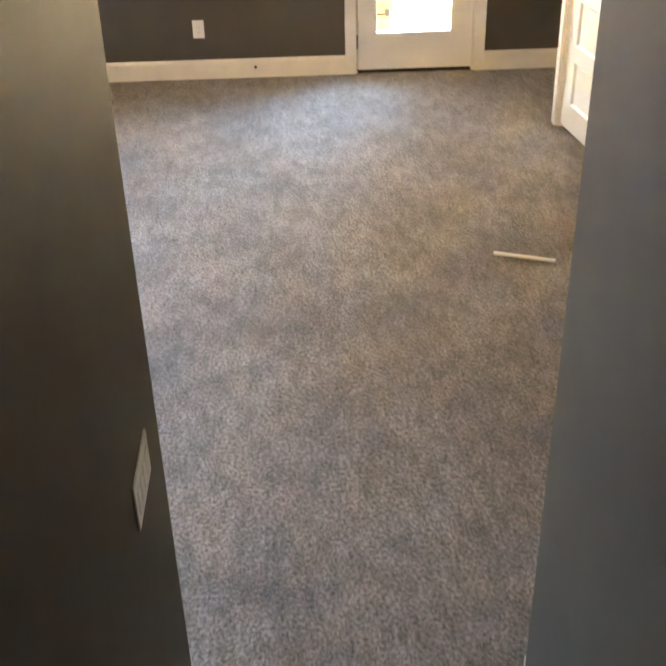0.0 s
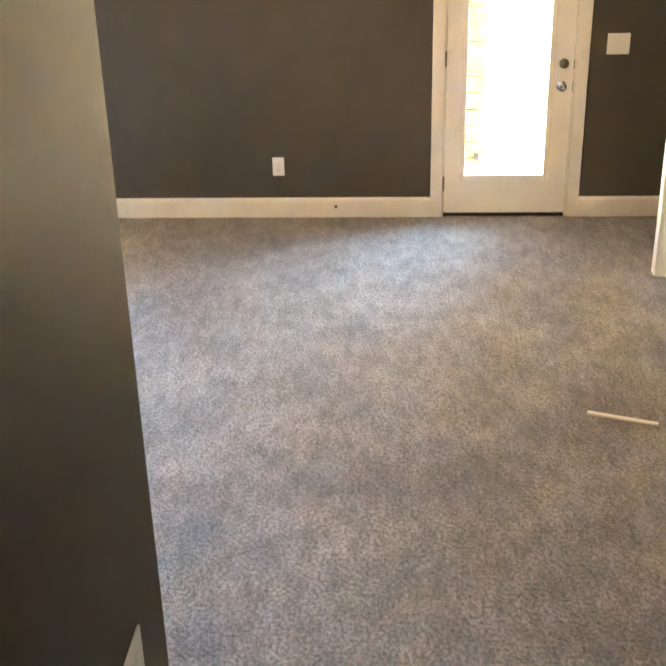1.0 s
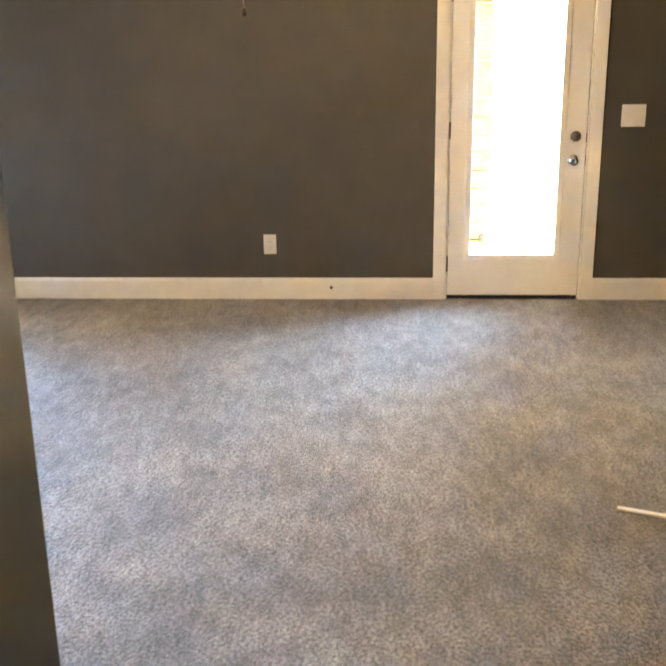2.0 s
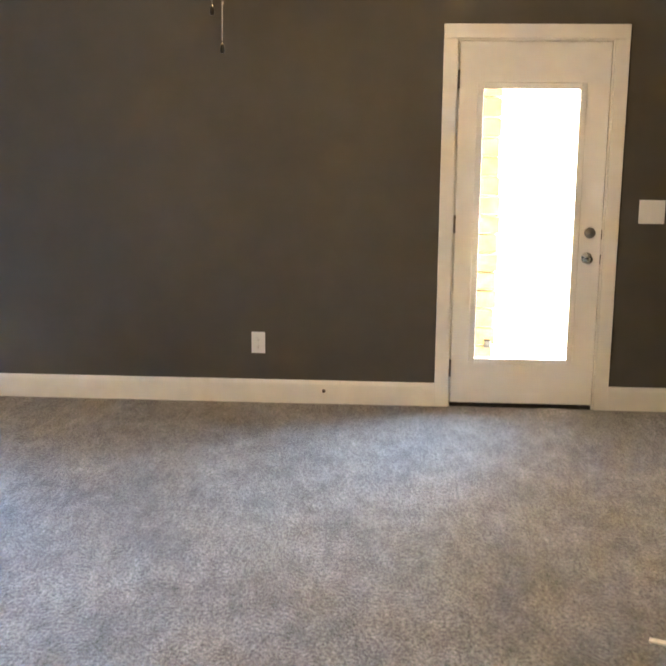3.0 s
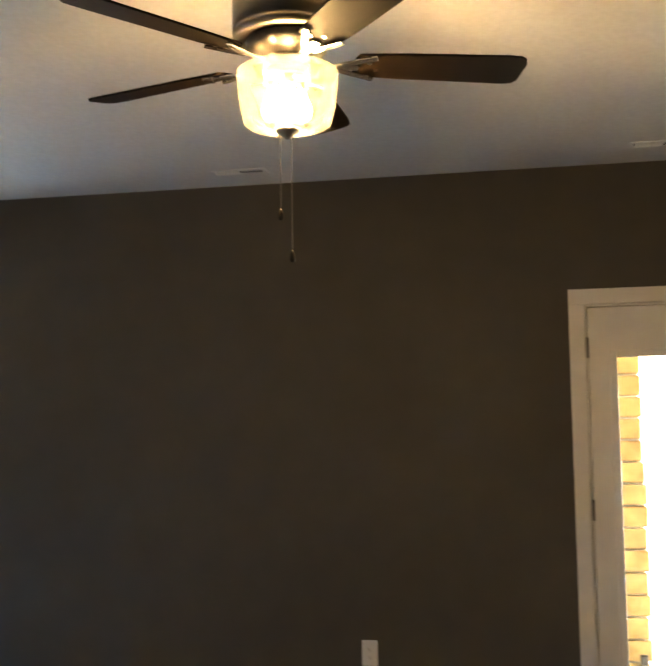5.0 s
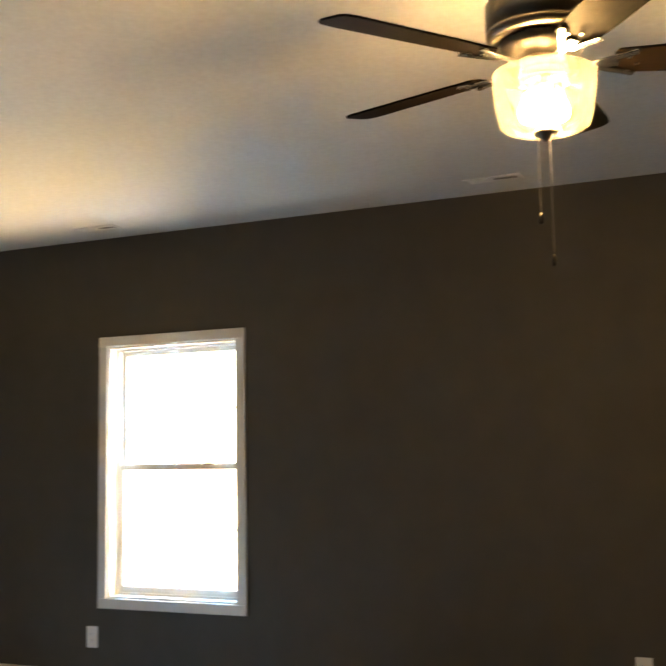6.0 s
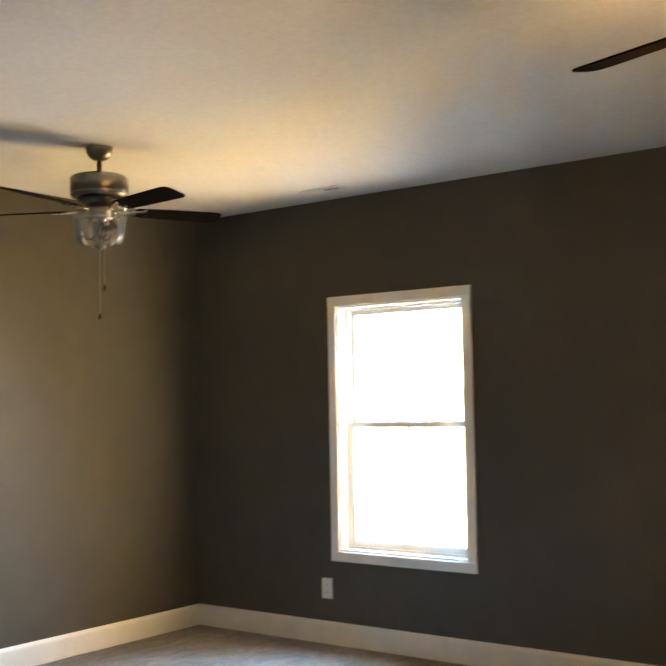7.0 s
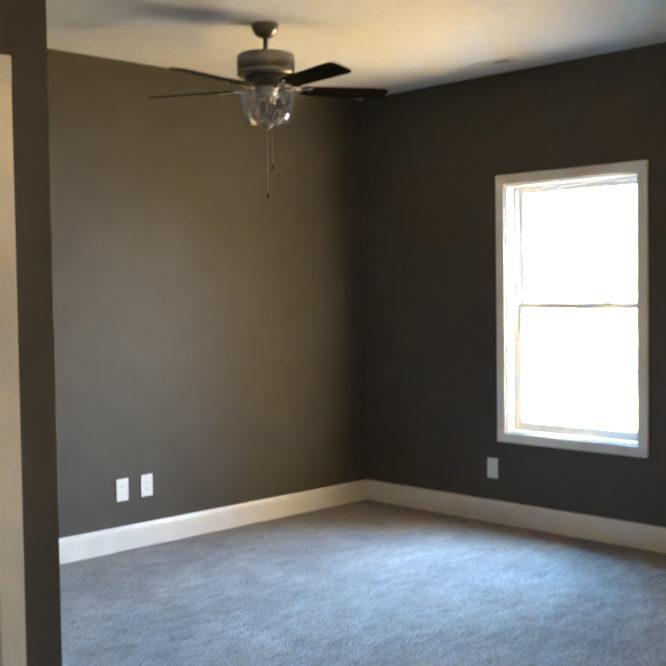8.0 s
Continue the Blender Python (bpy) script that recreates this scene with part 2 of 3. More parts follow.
wall("wall_east", [
    (X_RIGHT, X_RIGHT + T, CD_Y1, Y_RECESS, 0, H), (X_RIGHT, X_RIGHT + T, Y_HALL_E - T, CD_Y0, 0, H), (X_RIGHT, X_RIGHT + T, CD_Y0, CD_Y1, 2.05, H)])
wall("wall_recess", [(X_RIGHT + T, X_CLOSET + T, Y_RECESS - T, Y_RECESS, 0, H)])
wall("wall_closet", [(X_CLOSET, X_CLOSET + T, Y_HALL, 0, 0, H), (X_RIGHT + T, X_CLOSET + T, Y_HALL - T, Y_HALL, 0, H)])
wall("wall_hall_end", [(X_HALL_L - T, X_HALL_R + T, Y_BACK - T, Y_BACK, 0, H)])
tagged(mesh_object("ceiling", boxes([(X_LEFT - T, X_CLOSET + T, Y_BACK - T, 0.16, H, H + 0.12)]), CEIL), "matt white painted ceiling", "ceiling", kind="structure")


def carpet():
    """The carpet: one sheet over the slab, with a gently uneven pile."""
    bm = bmesh.new()
    x0, x1, y0, y1 = X_LEFT, X_CLOSET, Y_BACK, 0.0
    nx, ny = 150, 190
    rows = []
    for j in range(ny + 1):
        y = y0 + (y1 - y0) * j / ny
        rows.append([bm.verts.new((x0 + (x1 - x0) * i / nx, y, 0.004 * noise.noise(Vector((6 * (x0 + (x1 - x0) * i / nx), 6 * y, 0))))) for i in range(nx + 1)])
    for j in range(ny):
        for i in range(nx):
            bm.faces.new((rows[j][i], rows[j][i + 1], rows[j + 1][i + 1], rows[j + 1][i]))
    return tagged(mesh_object("floor", bm, CARPET, smooth=True), "grey-brown speckled cut-pile carpet", "carpet", kind="structure")


carpet()
tagged(mesh_object("floor_slab", boxes([(X_LEFT - T, X_CLOSET + T, Y_BACK - T, 0.155, -0.2, -0.02)]), CONCRETE), "concrete floor slab under the carpet", "slab", kind="structure")

# baseboards: a flat board with an eased top
BASE = [(0, 0), (-0.015, 0), (-0.015, 0.112), (-0.013, 0.122), (-0.009, 0.128), (-0.006, 0.136), (0, 0.138)]


def baseboard(x, y, length, turn):
    """A board that starts at (x, y), runs along x turned by that many degrees, with the wall on its left."""
    ob = mesh_object("baseboard", extrude_profile(BASE, length), TRIM)
    ob.matrix_world = pose(x, y, 0, 0, 0, turn)
    return tagged(ob, "tall white painted baseboard along the wall", "baseboard", group="baseboards", kind="structure")


CAS = 0.076
baseboard(X_LEFT, 0, DOOR_X0 - CAS - X_LEFT, 0)
baseboard(DOOR_X1 + CAS, 0, X_CLOSET - DOOR_X1 - CAS, 0)
baseboard(X_LEFT, Y_NOOK, -Y_NOOK, 90)
baseboard(X_NOOK, Y_NOOK, X_NOOK - X_LEFT, 180)
baseboard(X_HALL_L, Y_HALL, X_HALL_L - X_NOOK, 180)
baseboard(X_RIGHT, Y_HALL_E, X_RIGHT - X_HALL_R, 180)
baseboard(X_RIGHT, CD_Y0 - CAS, CD_Y0 - CAS - Y_HALL_E, -90)
baseboard(X_CLOSET, 0, -Y_RECESS, -90)

# ---- casings, doors ----
def casing(parent, x0, x1, z1, w=CAS, z0=0.0, sill=False):
    """Flat casing round an opening from x0 to x1, on the room side (y below 0)."""
    for name, r in (("casing_side", (x0 - w, x0, -0.018, 0, z0, z1)), ("casing_side", (x1, x1 + w, -0.018, 0, z0, z1)),
                    ("casing_head", (x0 - w, x1 + w, -0.020, 0, z1, z1 + w))):
        part(name, boxes([r], 0.003), TRIM, parent)
    if sill:
        part("casing_sill", boxes([(x0 - w, x1 + w, -0.020, 0, z0 - w, z0)], 0.003), TRIM, parent)


def jamb(parent, x0, x1, z1, depth, t=0.012):
    for r in ((x0, x0 + t, 0, depth, 0, z1), (x1 - t, x1, 0, depth, 0, z1), (x0 + t, x1 - t, 0, depth, z1 - t, z1)):
        part("jamb", boxes([r]), TRIM, parent)


def knob(parent, x, z, y, out=0.062):
    """A rosette, neck and round knob that stand out of the face y towards -y."""
    k = part("knob", turned(lathe([(0, 0), (0.032, 0), (0.033, 0.004), (0.029, 0.009), (0.013, 0.012), (0.012, 0.028), (0.020, 0.034),
                                   (0.027, 0.043), (0.028, 0.052), (0.023, 0.060), (0.012, out), (0, out)], 28),
                            pose(x, y, z, 90, 0, 0)), CHROME, parent, "polished round door knob", True)
    return k


def garden_door():
    d = thing("door_1", pose(0, 0, 0), "white exterior door with one tall clear glass lite, closed", "door", kind="structure")
    casing(d, DOOR_X0, DOOR_X1, DOOR_TOP)
    jamb(d, DOOR_X0, DOOR_X1, DOOR_TOP, 0.16, 0.010)
    x0, x1, z0, z1, y0, y1 = 0.003, 0.813, 0.025, 2.047, 0.004, 0.048
    gx0, gx1, gz0, gz1 = 0.130, 0.662, 0.285, 1.805
    leaf = part("leaf", boxes([(x0, gx0, y0, y1, z0, z1), (gx1, x1, y0, y1, z0, z1), (gx0, gx1, y0, y1, z0, gz0), (gx0, gx1, y0, y1, gz1, z1)]), DOORP, d)
    bm = bmesh.new()
    f = 0.030
    for r in ((gx0 - f, gx0 + 0.006, -0.007, 0.006, gz0 - f, gz1 + f), (gx1 - 0.006, gx1 + f, -0.007, 0.006, gz0 - f, gz1 + f),
              (gx0 + 0.006, gx1 - 0.006, -0.0065, 0.006, gz0 - f, gz0 + 0.006), (gx0 + 0.006, gx1 - 0.006, -0.0065, 0.006, gz1 - 0.006, gz1 + f)):
        box(bm, *r, bevel=0.004)
    part("lite_frame", bm, DOORP, leaf, "raised white moulding round the glass")
    g = part("glass", boxes([(gx0, gx1, 0.022, 0.026, gz0, gz1)]), PANE, leaf, "clear sunlit glass")
    g.visible_shadow = False
    knob(leaf, 0.741, 0.879, y0)
    part("deadbolt", turned(lathe([(0, 0), (0.031, 0), (0.031, 0.010), (0.027, 0.016), (0.010, 0.017), (0.009, 0.020), (0, 0.020)], 28), pose(0.750, y0, 1.021, 90, 0, 0)), NICKEL, leaf, "brushed nickel deadbolt rose", True)
    for r in ((DOOR_X0 + 0.010, 0.020, 0.050, 0.15, 0.018, DOOR_TOP - 0.010), (0.806, DOOR_X1 - 0.010, 0.050, 0.15, 0.018, DOOR_TOP - 0.010), (0.020, 0.806, 0.050, 0.15, 2.034, DOOR_TOP - 0.010)):
        part("door_stop", boxes([r]), TRIM, d)
    for z in (0.23, 1.06, 1.85):
        bm = turned(lathe([(0, -0.05), (0.006, -0.05), (0.006, 0.05), (0, 0.05)], 12), pose(-0.001, -0.003, z))
        part("hinge", bm, NICKEL, d, "brushed nickel hinge barrel", True)
    part("threshold", boxes([(DOOR_X0 + 0.011, DOOR_X1 - 0.011, 0.0505, 0.15, 0.0, 0.052)]), DARK, d, "dark threshold under the door")
    # added dark filler that stops daylight leaking in below the leaf
    part("leak_strip", boxes([(0.004, 0.812, 0.010, 0.044, -0.004, 0.026)]), DARK, d, "dark strip added to stop daylight under the leaf")
    part("strike_plate", boxes([(0.8135, 0.8175, -0.001, 0.02, 0.845, 0.90)]), DARKMETAL, d)
    part("strike_plate", boxes([(0.8135, 0.8175, -0.001, 0.02, 0.985, 1.04)]), DARKMETAL, d)


garden_door()


def panel_door(name, m, width, label):
    """A five-panel door in its casing; local x runs along the wall, the room lies towards -y."""
    d = thing(name, m, label, "door", kind="structure")
    casing(d, 0, width, 2.05)
    jamb(d, 0, width, 2.05, T, 0.010)
    x0, x1, z0, z1, y0, y1 = 0.013, width - 0.013, 0.02, 2.036, 0.012, 0.047
    stile = 0.115
    rows = [(x0, x0 + stile, y0, y1, z0, z1), (x1 - stile, x1, y0, y1, z0, z1)]
    z = z0
    spans = []
    for rail, pane in ((0.16, 0.27), (0.10, 0.27), (0.10, 0.27), (0.10, 0.27), (0.10, 0.27)):
        rows.append((x0 + stile, x1 - stile, y0, y1, z, z + rail))
        spans.append((z + rail, z + rail + pane))
        z += rail + pane
    rows.append((x0 + stile, x1 - stile, y0, y1, z, z1))
    leaf = part("leaf", boxes(rows), DOORP, d)
    for a, c in spans:
        bm = bmesh.new()
        u0, u1 = x0 + stile, x1 - stile
        box(bm, u0, u1, y0 + 0.012, y1 - 0.012, a, c)
        s = 0.016
        for k in range(2):      # sloped sticking round the panel
            za, zb = (a, a + s) if k == 0 else (c, c - s)
            vs = [bm.verts.new(p) for p in ((u0, y0, za), (u1, y0, za), (u1 - s, y0 + 0.0115, zb), (u0 + s, y0 + 0.0115, zb))]
            bm.faces.new(vs)
            xa, xb = (u0, u0 + s) if k == 0 else (u1, u1 - s)
            vs = [bm.verts.new(p) for p in ((xa, y0, a), (xa, y0, c), (xb, y0 + 0.0115, c - s), (xb, y0 + 0.0115, a + s))]
            bm.faces.new(vs)
        part("panel", bm, DOORP, leaf)
    return d, leaf


cd, cleaf = panel_door("door_2", pose(X_RIGHT, CD_Y1, 0, 0, 0, -90), CD_Y1 - CD_Y0, "white painted five-panel interior door, pushed ajar in its casing")
knob(cleaf, 0.078, 0.915, 0.012)
cleaf.matrix_basis = pose(0.013, 0.022, 0) @ pose(0, 0, 0, 0, 0, 10.5) @ pose(-0.013, -0.012, 0)
nd, nleaf = panel_door("door_3", pose(X_NOOK, D8_Y0, 0, 0, 0, 90), D8_Y1 - D8_Y0, "white painted interior door in a white casing")

# ---- window ----
def window():
    w = thing("window_1", pose(0, 0, 0), "white double-hung window with divided sashes in flat white casing", "window", kind="structure")
    x0, x1, z0, z1 = WIN_X0, WIN_X1, WIN_Z0, WIN_Z1
    casing(w, x0, x1, z1, 0.060, z0, sill=True)
    t = 0.012
    for r in ((x0, x0 + t, 0, 0.16, z0, z1), (x1 - t, x1, 0, 0.16, z0, z1), (x0 + t, x1 - t, 0, 0.16, z1 - t, z1), (x0 + t, x1 - t, 0, 0.16, z0, z0 + t)):
        part("window_jamb", boxes([r]), TRIM, w)
    x0, x1, z0, z1 = x0 + t, x1 - t, z0 + t, z1 - t
    f = 0.014
    fr = boxes([(x0, x0 + f, 0.075, 0.155, z0, z1), (x1 - f, x1, 0.075, 0.155, z0, z1), (x0 + f, x1 - f, 0.075, 0.155, z1 - f, z1), (x0 + f, x1 - f, 0.075, 0.155, z0, z0 + f)])
    part("window_frame", fr, VINYL, w)
    x0, x1, z0, z1 = x0 + f, x1 - f, z0 + f, z1 - f
    mid = 1.345
    for name, y, a, c in (("lower_sash", 0.085, z0, mid + 0.014), ("upper_sash", 0.118, mid - 0.014, z1)):
        s = 0.028
        sash = part(name, boxes([(x0, x0 + s, y, y + 0.03, a, c), (x1 - s, x1, y, y + 0.03, a, c), (x0 + s, x1 - s, y, y + 0.03, c - s, c), (x0 + s, x1 - s, y, y + 0.03, a, a + s + 0.008)]), VINYL, w)
        for side in (0, 1):
            for row in (0, 1):
                u0 = x0 + s + side * (x1 - x0 - 2 * s) / 2
                v0 = a + s + row * (c - a - 2 * s) / 2
                g = part("pane", boxes([(u0, u0 + (x1 - x0 - 2 * s) / 2, y + 0.013, y + 0.017, v0, v0 + (c - a - 2 * s) / 2)]), PANE, sash)
                g.visible_shadow = False
        cx, cz = (x0 + x1) / 2, (a + c) / 2
        part("muntin", boxes([(cx - 0.005, cx + 0.005, y + 0.011, y + 0.012, a + s, c - s)]), MUNTIN, sash)
        part("muntin", boxes([(x0 + s, x1 - s, y + 0.0112, y + 0.0122, cz - 0.005, cz + 0.005)]), MUNTIN, sash)
    part("sash_lock", boxes([((x0 + x1) / 2 + 0.17, (x0 + x1) / 2 + 0.23, 0.088, 0.112, mid + 0.014, mid + 0.026)], 0.003), NICKEL, w)
    part("sash_lock", boxes([((x0 + x1) / 2 - 0.26, (x0 + x1) / 2 - 0.20, 0.088, 0.112, mid + 0.014, mid + 0.022)], 0.003), NICKEL, w)


window()


# ---- outlets, switch, vents ----
def outlet(m, w=0.080, h=0.126, label="white duplex outlet plate on the dark wall"):
    """A duplex outlet; local face towards -y."""
    o = thing("wall_outlet", m, label, "outlet", group="wall outlets")
    part("cover_plate", boxes([(-w / 2, w / 2, -0.006, 0, -h / 2, h / 2)], 0.0025), PLATE, o)
    for s in (-1, 1):
        face = part("receptacle", boxes([(-0.0165, 0.0165, -0.0078, -0.005, s * 0.0195 - 0.0135, s * 0.0195 + 0.0135)], 0.001), PLATE, o)
        part("slot", boxes([(-0.0075, -0.0055, -0.0083, -0.0075, s * 0.0195 - 0.002, s * 0.0195 + 0.006)]), DARK, face)
        part("slot", boxes([(0.0055, 0.0075, -0.0083, -0.0075, s * 0.0195 - 0.002, s * 0.0195 + 0.005)]), DARK, face)
        part("slot", boxes([(-0.0022, 0.0022, -0.0083, -0.0075, s * 0.0195 - 0.0095, s * 0.0195 - 0.0055)]), DARK, face)
    part("screw", turned(lathe([(0, 0), (0.003, 0), (0.0025, 0.0012), (0, 0.0012)], 10), pose(0, -0.006, 0, 90, 0, 0)), PLATE, o)
    return o


first = outlet(pose(-1.111, 0, 0.357))
copy_thing(first, pose(-4.344, 0, 0.339))
copy_thing(first, pose(X_LEFT, -1.993, 0.346, 0, 0, 90))
copy_thing(first, pose(X_LEFT, -1.827, 0.350, 0, 0, 90))


def switch_plate(m, gangs, w, h, label):
    o = thing("light_switch", m, label, "switch", group="light switches")
    part("cover_plate", boxes([(-w / 2, w / 2, -0.006, 0, -h / 2, h / 2)], 0.0025), PLATE, o)
    for k in range(gangs):
        x = (k - (gangs - 1) / 2) * 0.046
        part("rocker", boxes([(x - 0.0165, x + 0.0165, -0.008, -0.004, -0.033, 0.033)], 0.0015), PLATE, o)


switch_plate(pose(1.081, 0, 1.142), 2, 0.142, 0.131, "white two-gang light switch plate beside the glass door")
switch_plate(pose(X_HALL_L, -5.593, 1.065, 0, 0, 90), 4, 0.212, 0.122, "white four-gang switch plate at the wall's end")


def vent(x0, x1, y, depth=0.10):
    """A ceiling register: frame, dark duct behind, and slats in two banks."""
    v = thing("ceiling_vent", pose((x0 + x1) / 2, y, H), "white slatted air register in the ceiling", "vent", group="ceiling vents")
    w = (x1 - x0) / 2
    d = depth / 2
    e = 0.022
    part("frame", boxes([(-w, -w + e, -d, d, -0.006, 0), (w - e, w, -d, d, -0.006, 0), (-w + e, w - e, -d, -d + e, -0.006, 0), (-w + e, w - e, d - e, d, -0.006, 0), (-0.006, 0.006, -d + e, d - e, -0.0058, 0)], 0.001), CEIL, v)
    part("backing", boxes([(-w + e, w - e, -d + e, d - e, -0.0015, -0.0005)]), DARK, v, "dark duct behind the slats")
    for bank in (-1, 1):
        for k in range(4):
            yy = -d + e + (k + 0.5) * (2 * d - 2 * e) / 4
            bm = boxes([(-w / 2 + e / 2 + 0.003, w / 2 - e / 2 - 0.003, -0.0062, 0.0062, -0.0004, 0.0004)])
            turned(bm, pose(bank * w / 2 - bank * e / 2, yy, -0.0048, 17 if bank > 0 else -38, 0, 0))
            part("slat", bm, CEIL, v)


vent(-1.835, -1.545, -0.295)
vent(0.204, 0.502, -0.338)
vent(-4.25, -3.97, -0.285)

# ---- doorstop hole in the baseboard, trim strip on the floor ----
hole = thing("door_stop", pose(-0.728, -0.015, 0.078), "small dark rubber-tipped stop screwed to the baseboard", "doorstop")
part("base", turned(lathe([(0, 0), (0.011, 0), (0.010, 0.005), (0.005, 0.007), (0.005, 0.018), (0.007, 0.019), (0.006, 0.026), (0, 0.026)], 16), pose(0, 0, 0, 90, 0, 0)), DARKMETAL, hole, "", True)
strip = mesh_object("wood_strip", turned(boxes([(0, 0.31, -0.012, 0.012, 0.003, 0.013)], 0.002), pose(0.541, -2.722, 0, 0, 0, -19.5)), TRIM)
tagged(strip, "loose white painted strip of trim lying on the carpet", "trim strip")


# ---- ceiling fans ----
def fan_blade(parent, angle):
    """A tapered blade with rounded corners, tilted, on a scrolled iron."""
    arm = part("blade_iron", iron_mesh(), CHROME, parent, "polished blade bracket")
    arm.matrix_basis = pose(0, 0, 0, 0, 0, angle)
    bm = bmesh.new()
    outline = [(0.185, -0.050), (0.30, -0.058), (0.57, -0.066), (0.608, -0.063), (0.622, -0.052), (0.628, -0.030), (0.622, 0.045), (0.612, 0.060), (0.588, 0.066), (0.30, 0.058), (0.185, 0.050), (0.175, 0.03), (0.175, -0.03)]
    low = [bm.verts.new((x, y, 0)) for x, y in outline]
    top = [bm.verts.new((x, y, 0.006)) for x, y in outline]
    bm.faces.new(low[::-1])
    bm.faces.new(top)
    for k in range(len(outline)):
        j = (k + 1) % len(outline)
        bm.faces.new((low[k], low[j], top[j], top[k]))
    turned(bm, pose(0, 0, 0.004, -12, 0, 0))
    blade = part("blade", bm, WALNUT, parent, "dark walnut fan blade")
    blade.matrix_basis = pose(0, 0, 0, 0, 0, angle)


def iron_mesh():
    bm = bmesh.new()
    box(bm, 0.085, 0.185, -0.012, 0.012, -0.004, 0.004, bevel=0.003)
    for s in (-1, 1):
        m = pose(0.16, s * 0.022, -0.002, 0, 0, s * 22)
        one = boxes([(-0.03, 0.075, -0.009, 0.009, -0.004, 0.003)], 0.003)
        turned(one, m)
        me = bpy.data.meshes.new("tmp")
        one.to_mesh(me)
        one.free()
        bm.from_mesh(me)
        bpy.data.meshes.remove(me)
    for x, y in ((0.21, -0.03), (0.21, 0.03), (0.23, 0.0)):
        lathe([(0, -0.007), (0.006, -0.007), (0.006, 0.0), (0, 0.0)], 10, bm, (x, y, 0))
    turned(bm, pose(0, 0, 0, -12, 0, 0))
    return bm


def chain(parent, x, y, z0, z1):
    """A beaded pull chain with a dark bell-shaped pull."""
    bm = bmesh.new()
    n = int((z0 - z1) / 0.0065)
    for k in range(n):
        bmesh.ops.create_icosphere(bm, subdivisions=1, radius=0.0025, matrix=Matrix.Translation((x, y, z0 - 0.0065 * k)))
    lathe([(0, z1), (0.0009, z1), (0.0009, z0), (0, z0)], 6, bm, (x, y, 0))
    c = part("pull_chain", bm, NICKEL, parent, "beaded metal pull chain", True)
    part("pull", lathe([(0, 0.004), (0.003, 0.003), (0.006, -0.006), (0.0075, -0.018), (0.006, -0.026), (0, -0.028)], 14, None, (x, y, z1)), PULL, c, "dark chain pull", True)


def ceiling_fan(m, first_angle, lit, chains, label, drop=0.0):
    """A five-blade fan under a rod, with a glass light bowl; local z is 0 at the ceiling, drop lengthens the rod."""
    f = thing("ceiling_fan", m, label, "ceiling fan", group="ceiling fans")

    def body(profile, n=40, at=(0, 0)):
        return lathe([(r, z - drop) for r, z in profile], n, None, (at[0], at[1], 0))

    part("canopy", lathe([(0, 0), (0.066, 0), (0.068, -0.006), (0.062, -0.030), (0.048, -0.052), (0.030, -0.064), (0.016, -0.068), (0, -0.068)], 40), NICKEL, f, "brushed nickel canopy", True)
    part("downrod", lathe([(0, -0.06), (0.0125, -0.06), (0.0125, -0.14 - drop), (0.022, -0.142 - drop), (0.022, -0.158 - drop), (0, -0.158 - drop)], 24), NICKEL, f, "", True)
    part("motor_housing", body([(0, -0.152), (0.10, -0.152), (0.132, -0.157), (0.141, -0.168), (0.141, -0.236), (0.137, -0.240), (0.141, -0.244), (0.139, -0.256), (0.120, -0.264), (0, -0.264)], 56), NICKEL, f, "brushed nickel motor drum", True)
    part("flywheel", body([(0, -0.262), (0.100, -0.262), (0.108, -0.272), (0.104, -0.290), (0.080, -0.298), (0.062, -0.312), (0, -0.312)], 48), DARKMETAL, f, "dark blade hub", True)
    hub = part("switch_housing", body([(0, -0.305), (0.050, -0.305), (0.056, -0.315), (0.056, -0.345), (0.046, -0.356), (0.060, -0.360), (0.062, -0.366), (0.030, -0.372), (0, -0.372)], 40), NICKEL, f, "", True)
    for k in range(5):
        fan_blade(hub, first_angle + 72 * k)
    for o in hub.children:
        o.matrix_basis = pose(0, 0, -0.330 - drop) @ o.matrix_basis
    bowl = part("glass_bowl", body([(0.062, -0.346), (0.128, -0.347), (0.132, -0.352), (0.129, -0.395), (0.122, -0.445), (0.112, -0.484), (0.100, -0.492), (0.050, -0.497), (0.012, -0.499)], 48), BOWL, f, "seeded clear glass light bowl", True)
    bowl.visible_shadow = False
    part("finial", body([(0, -0.370), (0.005, -0.370), (0.005, -0.496), (0.030, -0.498), (0.031, -0.506), (0.018, -0.512), (0.012, -0.520), (0.006, -0.525), (0, -0.525)], 28), NICKEL, f, "", True)
    for k in range(3):
        a = radians(first_angle + 30 + 120 * k)
        at = (0.044 * math.cos(a), 0.044 * math.sin(a))
        part("socket", body([(0, -0.368), (0.014, -0.368), (0.015, -0.392), (0, -0.392)], 18, at), NICKEL, f, "", True)
        part("bulb", body([(0, -0.392), (0.010, -0.393), (0.013, -0.405), (0.022, -0.425), (0.026, -0.444), (0.022, -0.460), (0.011, -0.469), (0, -0.471)], 20, at),
             BULB if lit else BULB_OFF, f, "lit warm bulb" if lit else "", True)
    for (x, y, z) in chains:
        chain(f, x, y, -0.36 - drop, z)
    return f


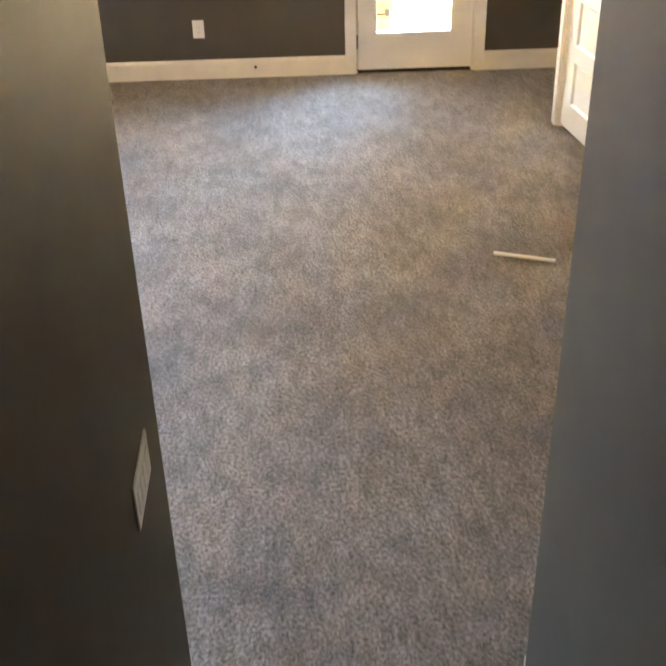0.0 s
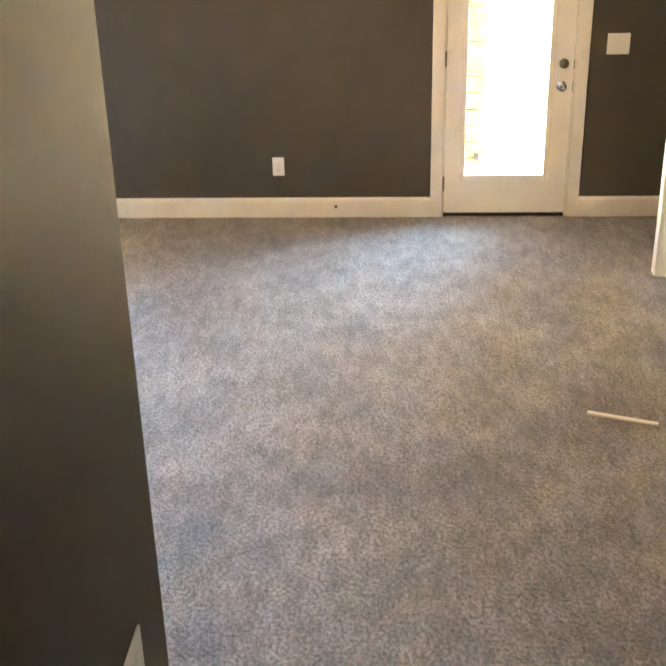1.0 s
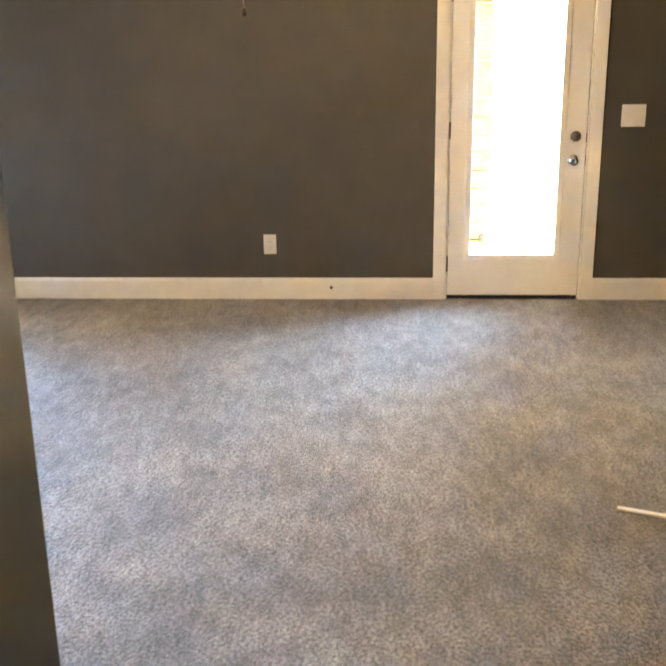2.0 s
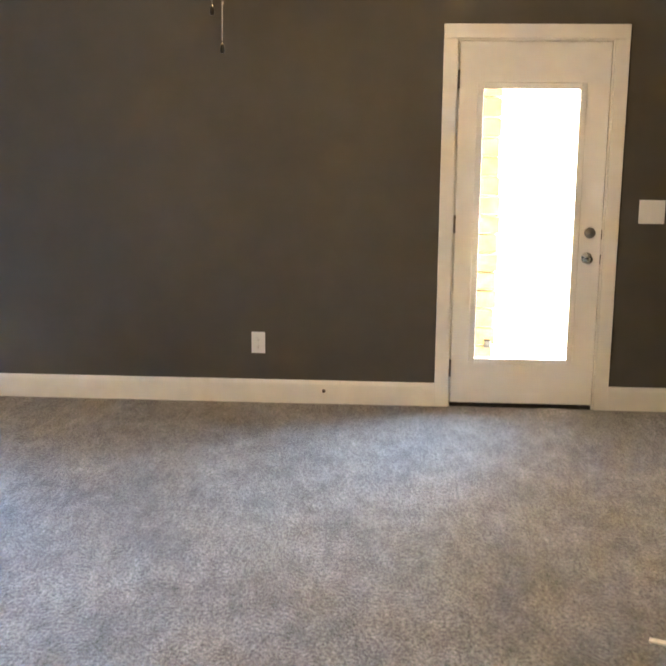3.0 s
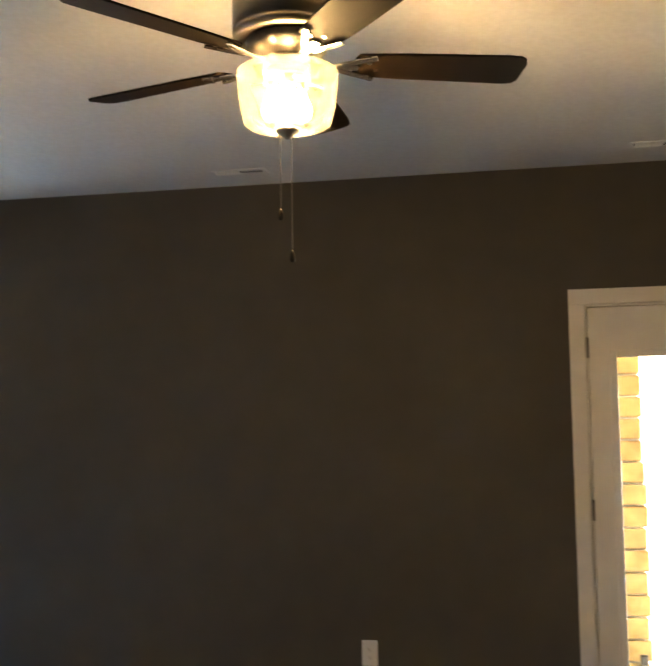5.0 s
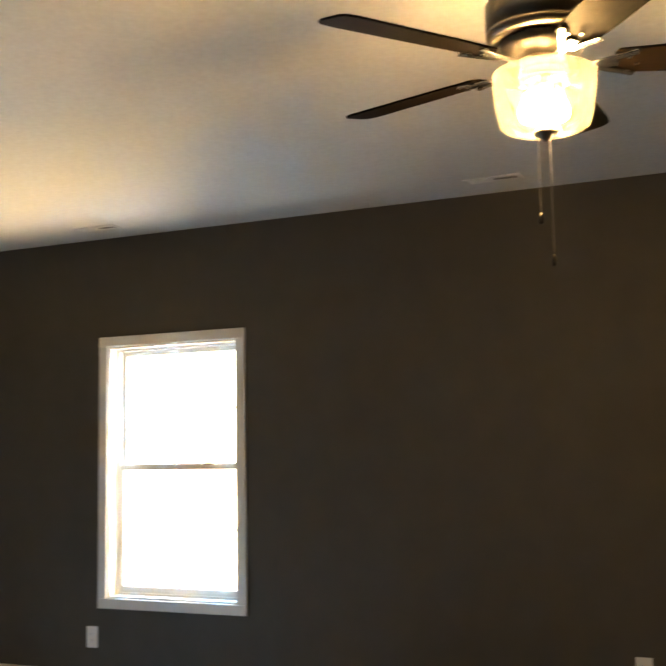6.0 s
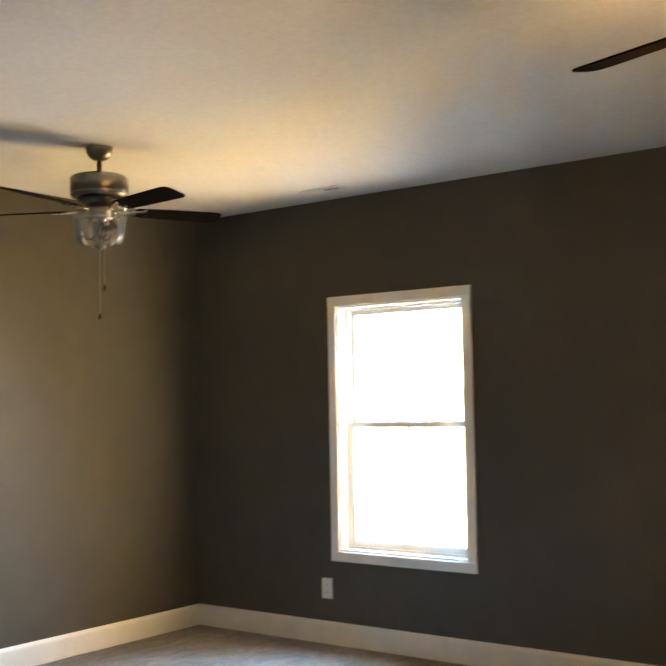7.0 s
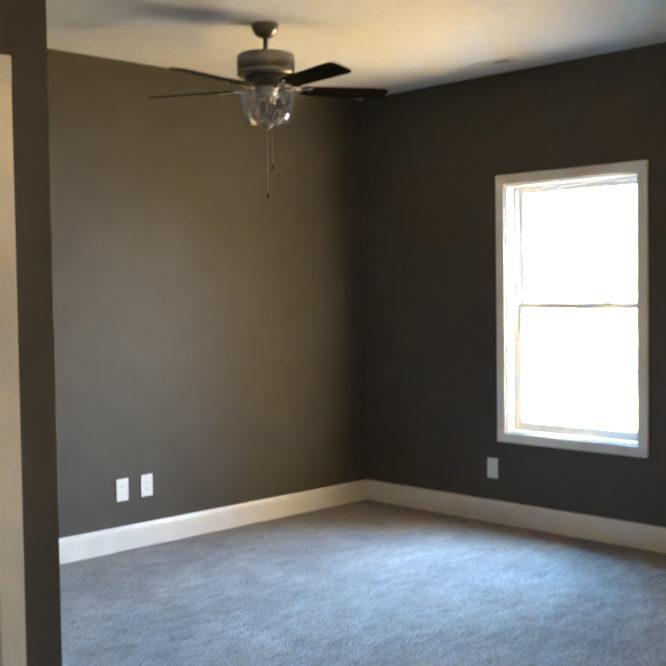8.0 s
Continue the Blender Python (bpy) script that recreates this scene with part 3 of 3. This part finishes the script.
F1 = (-0.848, -2.785)
F1_DROP = 0.050
F2 = (-4.303, -1.857)
ceiling_fan(pose(F1[0], F1[1], H), 18.5, True, ((-0.020, 0.0, -0.757), (0.007, 0.009, -0.864)), "five-blade walnut and nickel ceiling fan with a lit glass bowl", F1_DROP)
ceiling_fan(pose(F2[0], F2[1], H), 64.0, False, ((0.003, 0.031, -0.684), (0.003, 0.0, -0.826)), "five-blade walnut and nickel ceiling fan with an unlit glass bowl", -0.010)

# ---- outside ----
bm = bmesh.new()
box(bm, -400, 400, -400, 600, -0.4, -0.25)
tagged(mesh_object("ground", bm, GROUND), "pale dry sunlit ground outside", "ground", kind="structure")
tagged(mesh_object("porch", boxes([(-0.9, 2.4, 0.17, 2.4, -0.26, -0.06)], 0.01), CONCRETE), "sunlit concrete porch slab outside the door", "porch", kind="structure")


def pillar():
    """A porch pillar of rough tan blocks, laid in courses with recessed joints."""
    p = thing("porch_pillar", pose(0.10, 1.0, -0.06), "sunlit tan stone porch pillar outside the door", "pillar")
    part("core", boxes([(-0.20, 0.20, -0.18, 0.18, 0, 2.7)]), MORTAR, p)
    rnd = random.Random(4)
    for k in range(22):
        z = 0.005 + 0.121 * k
        w = 0.205 + rnd.uniform(0.0, 0.022)
        split = rnd.uniform(-0.06, 0.06)
        for a, c in ((-w, split - 0.004), (split + 0.004, w)):
            part("stone", boxes([(a, c, -0.20 - rnd.uniform(0, 0.015), 0.20, z, z + 0.111)], 0.008), BRICK, p)


pillar()


def pillar_box(m):
    """A small weatherproof box: a bevelled body with a hinged lid proud of it."""
    o = thing("outdoor_outlet", m, "small dark brown weatherproof outlet box on the stone pillar", "outlet box")
    body = part("body", boxes([(-0.020, 0.020, -0.030, 0.0, -0.028, 0.028)], 0.004), DARKMETAL, o)
    part("lid", boxes([(-0.018, 0.018, -0.040, -0.0305, -0.025, 0.025)], 0.003), DARKMETAL, body)


pillar_box(pose(0.272, 0.786, 0.20))
tagged(mesh_object("roof_eave", boxes([(X_LEFT - 0.6, X_CLOSET + 0.6, 0.16, 0.45, 2.79, 2.95)]), TRIM), "white painted eave over the outside wall", "eave", kind="structure")
# unseen roof, added to block the sky's light from the glass door
tagged(mesh_object("unseen_porch_roof", boxes([(-1.3, 2.6, 0.45, 2.7, 2.64, 2.84)]), TRIM), "unseen white porch roof added to keep sky light off the door", "porch roof", kind="structure")
